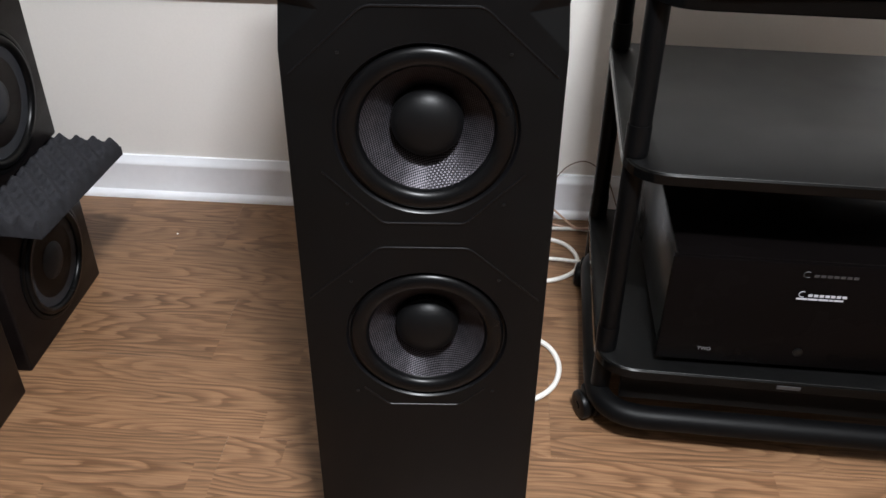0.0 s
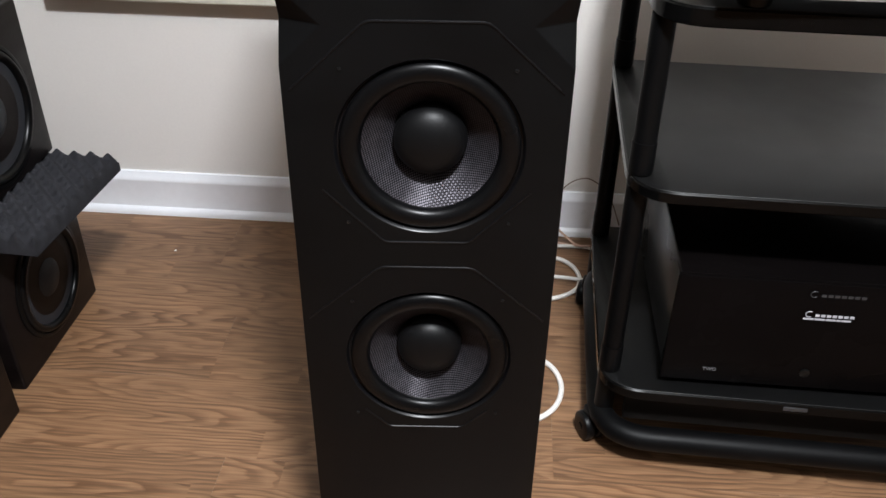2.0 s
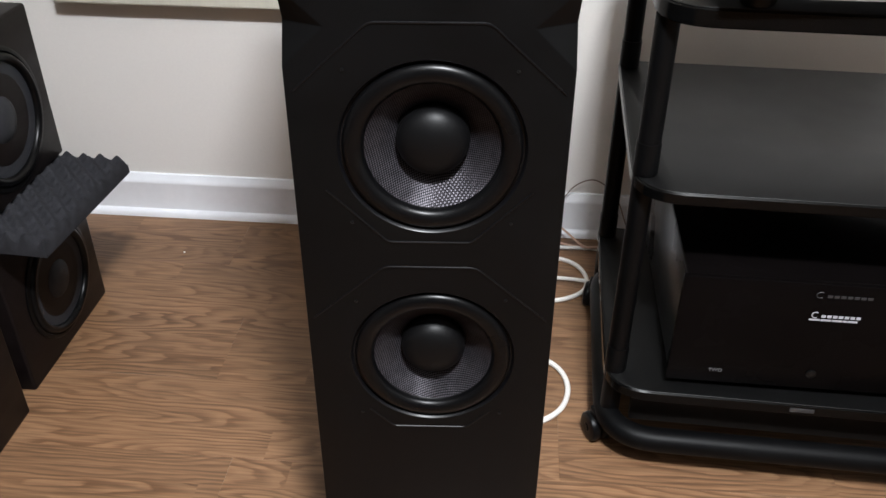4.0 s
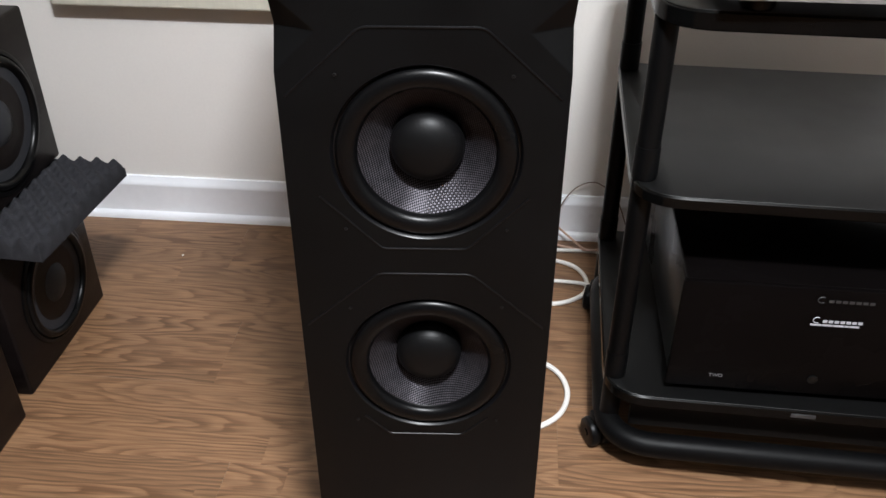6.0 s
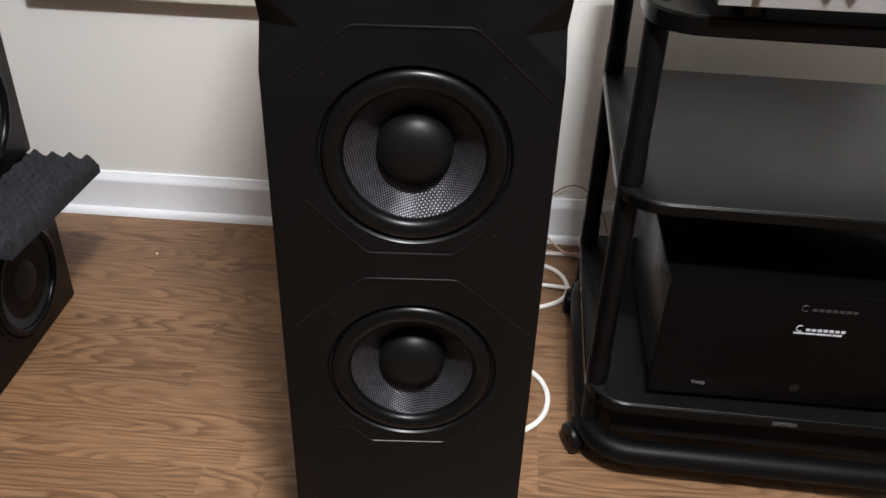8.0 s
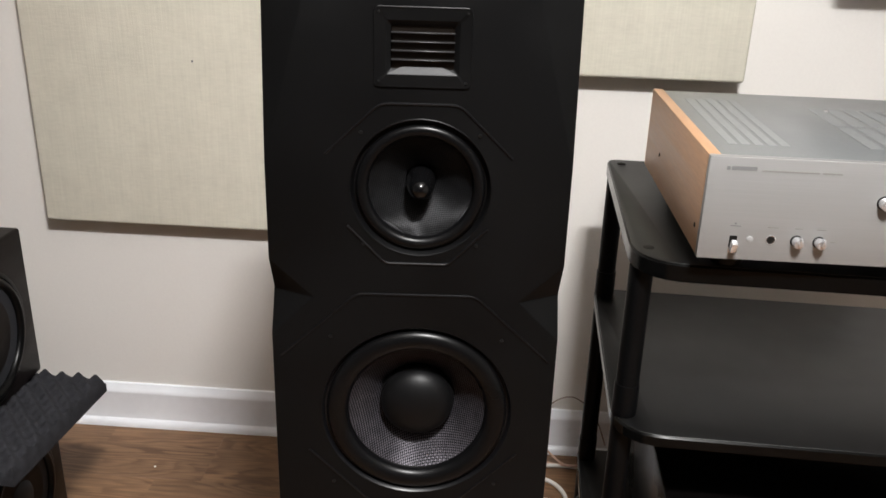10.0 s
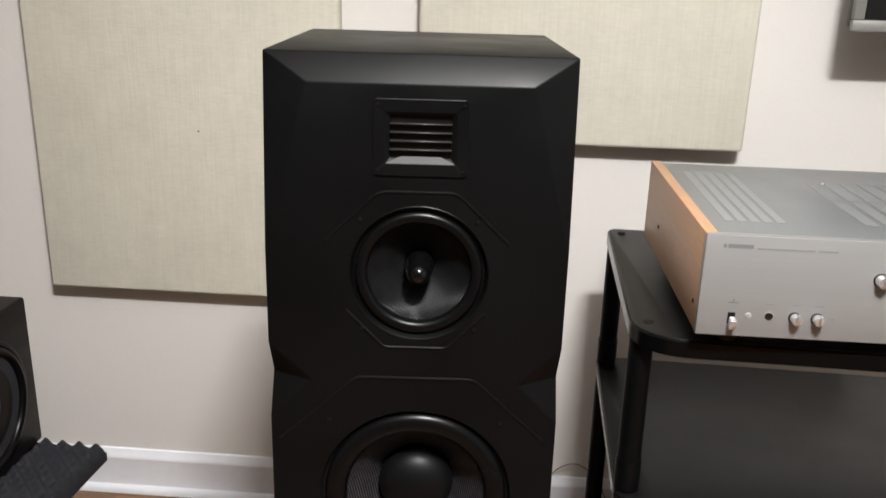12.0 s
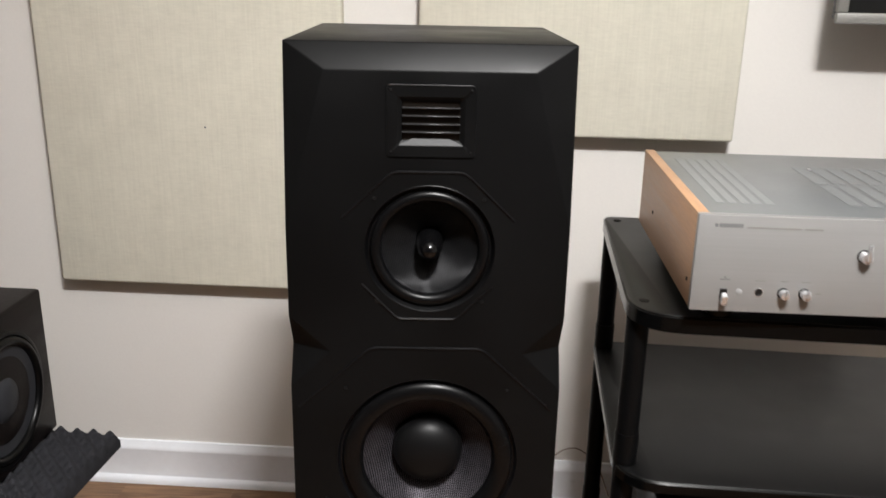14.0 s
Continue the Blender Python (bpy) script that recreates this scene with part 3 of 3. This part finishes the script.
# ---- box loudspeakers with foam between them ----
def box_speaker(x, y0, y1, z0, h, depth, drv, r, label):
    """A cube loudspeaker whose driver faces +x."""
    ob = thing("box_loudspeaker", pose(x, (y0 + y1) / 2, z0), label, "loudspeaker", "stacked box loudspeakers")
    w = (y1 - y0) / 2
    part("cabinet", boxed(-depth, 0, -w, w, 0, h, 0.006, 3), BOX_VENEER, ob)
    m = pose(0, drv[0], drv[1], 0, 90, 0)
    ring = part("driver", lathe([(r + 0.008, -0.001), (r + 0.008, 0.0025), (r + 0.005, 0.0045), (r, 0.0045), (r - 0.002, 0.001), (r - 0.002, -0.001)], 72, closed=True), BLACK_PLASTIC, ob, "black driver ring", m)
    roll = [(r - 0.0022 - 0.016 * (1 - math.cos(a)) / 2, 0.001 + 0.0095 * math.sin(a)) for a in (math.pi * i / 12 for i in range(13))]
    part("surround", lathe(roll, 72), RUBBER, ring, "half-roll rubber surround")
    part("cone", lathe([(r - 0.0181, 0.0009), (r * 0.6, -0.0004), (r * 0.35, -0.0008), (r * 0.33, 0.002), (r * 0.2, 0.008), (0, 0.010)], 72), CONE_GREY, ring, "dark grey cone")
    return ob


box_speaker(-0.783, 0.357, 0.676, 0.0, 0.325, 0.33, (0.006, 0.145), 0.110, "black ash box loudspeaker standing on the floor")
box_speaker(-0.775, 0.330, 0.641, 0.362, 0.291, 0.33, (0.0, 0.137), 0.116, "black ash box loudspeaker stacked on foam")
box_speaker(-0.768, -0.01, 0.306, 0.0, 0.325, 0.33, (0.0, 0.16), 0.100, "black ash box loudspeaker beside the stack")


def egg_crate(x0, x1, y0, y1, base, peak, pitch):
    bm = bmesh.new()
    nx, ny = int((x1 - x0) / pitch * 10), int((y1 - y0) / pitch * 10)
    def height(x, y):
        bump = (0.5 + 0.5 * math.sin(2 * math.pi * x / pitch + 1.2) * math.sin(2 * math.pi * y / pitch + 0.4)) ** 1.1
        edge = min(x1 - x, x - x0, y1 - y, y - y0)
        round_off = min(1.0, max(0.0, edge) / 0.014)
        uneven = 0.0025 * noise.noise(Vector((x * 40, y * 40, 0.3)))
        return (base + peak * bump) * (0.55 + 0.45 * math.sqrt(round_off * (2 - round_off))) + uneven
    top = [[bm.verts.new((x0 + (x1 - x0) * i / nx, y0 + (y1 - y0) * j / ny, height(x0 + (x1 - x0) * i / nx, y0 + (y1 - y0) * j / ny))) for j in range(ny + 1)] for i in range(nx + 1)]
    low = [[bm.verts.new((v.co.x, v.co.y, 0)) if i in (0, nx) or j in (0, ny) else None for j, v in enumerate(row)] for i, row in enumerate(top)]
    for i in range(nx):
        for j in range(ny):
            bm.faces.new((top[i][j], top[i + 1][j], top[i + 1][j + 1], top[i][j + 1]))
    for i in range(nx):
        bm.faces.new((low[i][0], low[i + 1][0], top[i + 1][0], top[i][0]))
        bm.faces.new((top[i][ny], top[i + 1][ny], low[i + 1][ny], low[i][ny]))
    for j in range(ny):
        bm.faces.new((top[0][j], top[0][j + 1], low[0][j + 1], low[0][j]))
        bm.faces.new((low[nx][j], low[nx][j + 1], top[nx][j + 1], top[nx][j]))
    rim = [low[i][0] for i in range(nx + 1)] + [low[nx][j] for j in range(1, ny + 1)] + [low[i][ny] for i in range(nx - 1, -1, -1)] + [low[0][j] for j in range(ny - 1, 0, -1)]
    bm.faces.new(rim[::-1])
    bmesh.ops.recalc_face_normals(bm, faces=bm.faces)
    return bm


pad = part("foam_pad", egg_crate(-0.36, 0.0, 0.0, 0.302, 0.024, 0.019, 0.034), FOAM, at=pose(-0.668, 0.335, 0.3255, 0, 0, -3.5))
tagged(pad, "charcoal egg-crate foam pad jutting out between the box loudspeakers", "foam pad")

# ---- equipment cart ----
CY, CW, CD = -2.2, 0.70, 0.505
cart = thing("equipment_cart", pose(0.258, 0.283, 0, 0, 0, CY), "black three-tier equipment cart on casters", "cart")


def cart_shelf(z, thick, name):
    out = rounded([(0, 0), (CW, 0), (CW, CD), (0, CD)], [0.075, 0.075, 0.02, 0.02], 8)
    board = part(name, slab(out, z - thick, z - 0.0008, 0.0025), SHELF_EDGE, cart, "black shelf board with rounded front corners")
    top = rounded([(0.002, 0.002), (CW - 0.002, 0.002), (CW - 0.002, CD - 0.002), (0.002, CD - 0.002)], [0.0745, 0.0745, 0.0195, 0.0195], 8)
    part("laminate", slab(top, z - 0.0012, z, 0.0004), SHELF_BLACK, board, "satin black laminate")
    return board


cart_shelf(0.792, 0.026, "top_shelf")
cart_shelf(0.533, 0.020, "shelf")
cart_shelf(0.165, 0.022, "bottom_shelf")
for x in (0.018, CW - 0.018):
    for y in (0.055, CD - 0.03):
        post = part("post", tube([(x, y, 0.06), (x, y, 0.766)], 0.0165, segments=20), POWDER_BLACK, cart)
        part("cap", lathe([(0.0075, 0), (0.0075, 0.0006), (0.006, 0.0012), (0, 0.0012)], 20), SLOT_BLACK, post, "black screw cap", pose(x + 0.006, y, 0.792))
        for z in (0.560, 0.19):
            part("sleeve", lathe([(0.0166, -0.024), (0.0182, -0.024), (0.0182, 0.022), (0.0178, 0.024), (0.0166, 0.024)], 20, closed=True), BLACK_PLASTIC, post, at=pose(x, y, z))
ringpts = [(p.x, p.y - 0.004, 0.064) for p in rounded([(0.012, 0.0), (CW - 0.012, 0.0), (CW - 0.012, CD - 0.01), (0.012, CD - 0.01)], 0.085, 8)]
part("base_tube", tube(ringpts, 0.021, True, 16), POWDER_BLACK, cart, "black round steel base tube")
part("base_panel", boxed(0.05, CW - 0.05, 0.035, 0.05, 0.07, 0.1425), SHELF_BLACK, cart)
for x, y, turn in ((0.002, 0.058, 24), (CW + 0.008, 0.058, 156), (0.004, CD - 0.055, -10), (CW - 0.004, CD - 0.055, 190)):
    caster = part("caster", boxed(-0.012, 0.024, -0.014, 0.014, 0.040, 0.066, 0.005), BLACK_PLASTIC, cart, at=pose(x, y, 0, 0, 0, turn))
    for d in (-0.012, 0.012):
        part("wheel", lathe([(0, -0.0112), (0.020, -0.0112), (0.0255, -0.008), (0.0268, -0.002), (0.0268, 0.003), (0.025, 0.007), (0.019, 0.009), (0.008, 0.0085), (0.006, 0.0105), (0, 0.0105)], 28), BLACK_PLASTIC, caster, "black caster wheel", pose(d, 0, 0.0268, 0, -90 if d < 0 else 90, 0))
    part("axle", lathe([(0, 0), (0.004, 0), (0.004, 0.03), (0, 0.03)], 10), DARK_METAL, caster, at=pose(0.012, 0, 0.05))
part("shelf_badge", boxed(0.292, 0.330, -0.0012, 0.001, 0.1505, 0.1580, 0.0004, 1), GREY_PRINT, cart, "small pale maker's badge")

# ---- silver integrated amplifier on the cart ----
AZ, AX, AYF = 0.8135, 0.3265, 0.252
amp = thing("integrated_amplifier", pose(AX, AYF, 0.7925), "silver integrated amplifier with birch side panels on the cart", "amplifier")
AW, AD, AH = 0.435, 0.43, 0.131
z0 = AZ - 0.7925
part("case", boxed(0.016, AW - 0.016, 0.011, AD - 0.01, z0, z0 + AH - 0.006, 0.002), AMP_SIDE, amp)
part("front_panel", boxed(0, AW, 0, 0.0108, z0, z0 + AH, 0.0018), SILVER, amp, "brushed silver front panel")
part("lid", boxed(0.0162, AW - 0.0162, 0.0112, AD - 0.01, z0 + AH - 0.0058, z0 + AH - 0.002, 0.001), SILVER_TOP, amp, "silver grey steel lid with vent slots")
for x in (0.0005, AW - 0.0165):
    part("side_panel", boxed(x, x + 0.016, 0.0112, AD, z0 + 0.001, z0 + AH - 0.001, 0.0015), BIRCH, amp, "orange birch side panel")
lid_z = z0 + AH - 0.002


def vent(x, y0, y1, w=0.012):
    part("vent_slot", boxed(x, x + w, y0, y1, lid_z - 0.001, lid_z + 0.0004), SLOT_GREY, amp)


for i in range(5):
    vent(0.038 + 0.0165 * i, 0.07, 0.36, 0.011)
for i in range(6):
    vent(0.215 + 0.026 * i, 0.075, 0.19, 0.018)
    vent(0.215 + 0.026 * i, 0.205, 0.32, 0.018)
for x in (0.05, AW - 0.05):
    for y in (0.05, AD - 0.06):
        part("foot", lathe([(0, 0), (0.02, 0), (0.022, 0.004), (0.022, z0), (0, z0)], 24), BLACK_PLASTIC, amp, at=pose(x, y, 0))


def on_front(x, z):
    return pose(x - AX, 0, z - 0.7925, 90)


sw = part("switch_plate", boxed(-0.0046, 0.0046, -0.0115, 0.0035, -0.001, 0.0006), SLOT_BLACK, amp, "black power switch slot", on_front(0.368, 0.8415))
part("lever", boxed(-0.0042, 0.0042, -0.003, 0.013, 0, 0.010, 0.002, m=pose(0, -0.011, 0.001, 22)), CHROME, sw, "chrome power lever")
part("indicator", lathe([(0.0042, -0.001), (0.0042, 0.0008), (0.003, 0.0014), (0, 0.0016)], 20), LED, amp, "milky round indicator", on_front(0.388, 0.8415))
jack = part("jack_ring", lathe([(0.0060, -0.001), (0.0060, 0.0010), (0.0050, 0.0010), (0.0048, -0.001)], 24, closed=True), CHROME, amp, "headphone socket ring", on_front(0.413, 0.842))
part("jack_hole", lathe([(0.0049, 0.0004), (0, 0.0004)], 20), SLOT_BLACK, jack)


def lever_knob(x, z, r, long):
    k = part("knob", lathe([(r, -0.001), (r, 0.010), (r * 0.9, 0.0125), (0, 0.0128)], 32), CHROME, amp, "chrome lever knob", on_front(x, z))
    part("pointer", boxed(-r * 0.28, r * 0.28, -long * 0.1, long, 0.0129, 0.019, 0.0012), CHROME, k)
    part("base_ring", lathe([(r + 0.0012, -0.001), (r + 0.0012, 0.001), (r + 0.0002, 0.001), (r + 0.0002, -0.001)], 32, closed=True), SLOT_BLACK, k)


lever_knob(0.444, 0.842, 0.0062, 0.010)
lever_knob(0.471, 0.842, 0.0062, 0.010)
lever_knob(0.538, 0.896, 0.0075, 0.020)
lever_knob(0.600, 0.842, 0.0075, 0.010)
for x0, x1, zz, hh, inkm in ((0.3475, 0.3515, 0.9305, 0.0045, INK), (0.3530, 0.3830, 0.9305, 0.0050, INK), (0.3880, 0.4560, 0.9285, 0.0020, INK_FINE), (0.4600, 0.4830, 0.9285, 0.0020, INK_FINE), (0.3620, 0.3750, 0.8580, 0.0013, INK), (0.3670, 0.3695, 0.8610, 0.0022, INK), (0.4070, 0.4200, 0.8580, 0.0013, INK_FINE), (0.4400, 0.4490, 0.8580, 0.0013, INK_FINE), (0.4660, 0.4770, 0.8580, 0.0013, INK_FINE), (0.4850, 0.4920, 0.8430, 0.0013, INK_FINE)):
    part("print_bar", boxed(x0 - AX, x1 - AX, -0.0003, 0.001, zz - hh / 2 - 0.7925, zz + hh / 2 - 0.7925), inkm, amp)

for y, z in ((0.560, 0.863), (0.283, 0.846)):
    part("side_screw", lathe([(0.0032, -0.0006), (0.0032, 0.0006), (0.002, 0.001), (0, 0.001)], 14), SLOT_BLACK, amp, "small dark screw in the birch side", pose(0.0004, y - AYF, z - 0.7925, 0, -90, 0))
part("lid_screw", lathe([(0.0035, -0.0005), (0.0035, 0.0010), (0.002, 0.0022), (0, 0.0026)], 16), CHROME, amp, "small bright screw in the lid", pose(0.565 - AX, 0.556 - AYF, lid_z))

# ---- black power amplifier on the bottom shelf ----
PX, PY = 0.354, 0.300
power = thing("power_amplifier", pose(PX, PY, 0.1655, 0, 0, -1.0), "heavy black power amplifier with white print on the cart's bottom shelf", "amplifier")
part("case", boxed(0.006, 0.424, 0.012, 0.47, 0.016, 0.2125, 0.003), AMP_SIDE, power)
part("lid", boxed(0.0075, 0.4225, 0.0122, 0.4685, 0.2105, 0.2145, 0.001), AMP_BLACK, power, "matt black lid")
part("front_panel", boxed(0, 0.43, 0, 0.0118, 0.0135, 0.217, 0.003), AMP_BLACK, power, "black anodised front panel")
for x in (0.05, 0.38):
    for y in (0.05, 0.42):
        part("foot", lathe([(0, 0), (0.018, 0), (0.02, 0.004), (0.02, 0.0159), (0, 0.0159)], 24), BLACK_PLASTIC, power, at=pose(x, y, 0))


def bars(z, x0, widths, h, gap, material, name):
    x = x0
    for w in widths:
        part(name, boxed(x, x + w, -0.0006, 0.0008, z, z + h), material, power)
        x += w + gap


def logo(x0, z, w, h, material):
    """The maker's mark as plain shapes: a crescent, then a row of small blocks."""
    part("logo_arc", tube([(x0 + w * (0.08 + 0.075 * math.cos(a)), -0.0002, z + h * (0.5 + 0.5 * math.sin(a))) for a in (math.radians(60 + 24 * i) for i in range(11))], 0.0007, segments=6), material, power)
    for k in range(7):
        u = x0 + w * (0.20 + 0.115 * k)
        part("logo_block", boxed(0, w * 0.085, -0.0006, 0.0008, h * 0.12, h * 0.55), material, power, at=pose(u, 0, z))


logo(0.1965, 0.1555, 0.074, 0.0105, WHITE_PRINT)
bars(0.1505, 0.1945, (0.016, 0.015, 0.015, 0.006, 0.014), 0.0030, 0.0012, WHITE_PRINT, "print_bar")
logo(0.1950, 0.1925, 0.084, 0.0105, GREY_PRINT)
text = bpy.data.curves.new("model_word", "FONT")
text.body, text.size, text.extrude = "TWO", 0.0088, 0.0003
text.materials.append(WORD_PRINT)
draft = new("draft", text)
bpy.context.view_layer.update()
word = new("model_word", bpy.data.meshes.new_from_object(draft.evaluated_get(bpy.context.evaluated_depsgraph_get())))
bpy.data.objects.remove(draft)
word.parent, word.matrix_basis = power, pose(0.064, -0.0004, 0.0365, 90)
part("power_button", lathe([(0.008, -0.001), (0.008, 0.002), (0.0065, 0.003), (0, 0.003)], 28), AMP_SIDE, power, "round black power button", pose(0.222, 0, 0.045, 90))


# ---- cables ----
def cable(name, pts, r, material, label):
    ob = part(name, tube(smooth_path(pts), r, segments=8), material)
    return tagged(ob, label, "cable")


cable("looped_cable", [(0.03, 0.40, 0.1), (0.07, 0.50, 0.02), (0.14, 0.545, 0.006), (0.195, 0.515, 0.0055), (0.216, 0.462, 0.0055), (0.206, 0.405, 0.0055), (0.172, 0.366, 0.0055), (0.12, 0.345, 0.0055), (0.06, 0.36, 0.006)], 0.0052, WHITE_CABLE, "white power cord looped on the floor behind the loudspeaker")
cable("looped_cable", [(0.05, 0.70, 0.0055), (0.13, 0.725, 0.0055), (0.21, 0.735, 0.0055), (0.262, 0.775, 0.0055), (0.268, 0.835, 0.0055), (0.235, 0.885, 0.0055), (0.16, 0.905, 0.0055), (0.08, 0.89, 0.0055)], 0.0050, WHITE_CABLE, "white power cord coiled on the floor by the cart")
cable("looped_cable", [(0.04, 0.80, 0.016), (0.12, 0.795, 0.015), (0.20, 0.805, 0.014), (0.262, 0.80, 0.014), (0.30, 0.79, 0.014)], 0.0042, WHITE_CABLE, "white power cord running under the cart")
cable("looped_cable", [(0.06, 0.90, 0.018), (0.15, 0.925, 0.016), (0.22, 0.935, 0.012), (0.29, 0.945, 0.006), (0.33, 0.93, 0.006)], 0.0042, WHITE_CABLE, "white power cord running under the cart")
cable("copper_cable", [(0.08, 0.95, 0.03), (0.17, 0.96, 0.018), (0.25, 0.945, 0.010), (0.32, 0.93, 0.02)], 0.0026, PINK_CABLE, "thin clear copper loudspeaker cable on the floor")
cable("copper_cable", [(0.19, 0.985, 0.06), (0.235, 0.965, 0.03), (0.27, 0.94, 0.0145), (0.30, 0.93, 0.02)], 0.0026, PINK_CABLE, "thin clear copper loudspeaker cable on the floor")
cable("wire", [(0.19, 0.93, 0.05), (0.205, 0.97, 0.10), (0.232, 0.992, 0.138), (0.264, 0.995, 0.160), (0.295, 0.993, 0.160), (0.335, 0.98, 0.13), (0.36, 0.93, 0.08)], 0.0014, BROWN_WIRE, "thin dark wire arching against the baseboard")
chip = part("paint_chip", lathe([(0, 0.0), (0.0028, 0.0), (0.0021, 0.0012), (0, 0.0016)], 7), SPECK, at=pose(-0.667, 0.847, 0.0))
tagged(chip, "tiny white paint chip on the floor", "debris")

# ---- floor boards ----
BW, BL, row, count = 0.192, 1.215, 0, 0
board_mesh = None
y = WY - 0.02
while y > Y0:
    x = X0 - ((row * 0.463 + 0.31) % 1.0) * BL
    while x < X1:
        a, b = max(x, X0), min(x + BL, X1)
        full = b - a > BL - 1e-4
        if b - a > 0.02:
            if full and board_mesh:
                ob = new("plank", board_mesh)
                ob.parent = floor
            else:
                w = (b - a) / 2
                ob = part("plank", boxed(-w, w, -BW / 2, BW / 2, -0.0119, 0.0, 0.0004, 1), OAK, floor)
                if full:
                    board_mesh = ob.data
            ob.matrix_basis = pose((a + b) / 2, y - BW / 2, 0)
        x += BL
    y -= BW
    row += 1
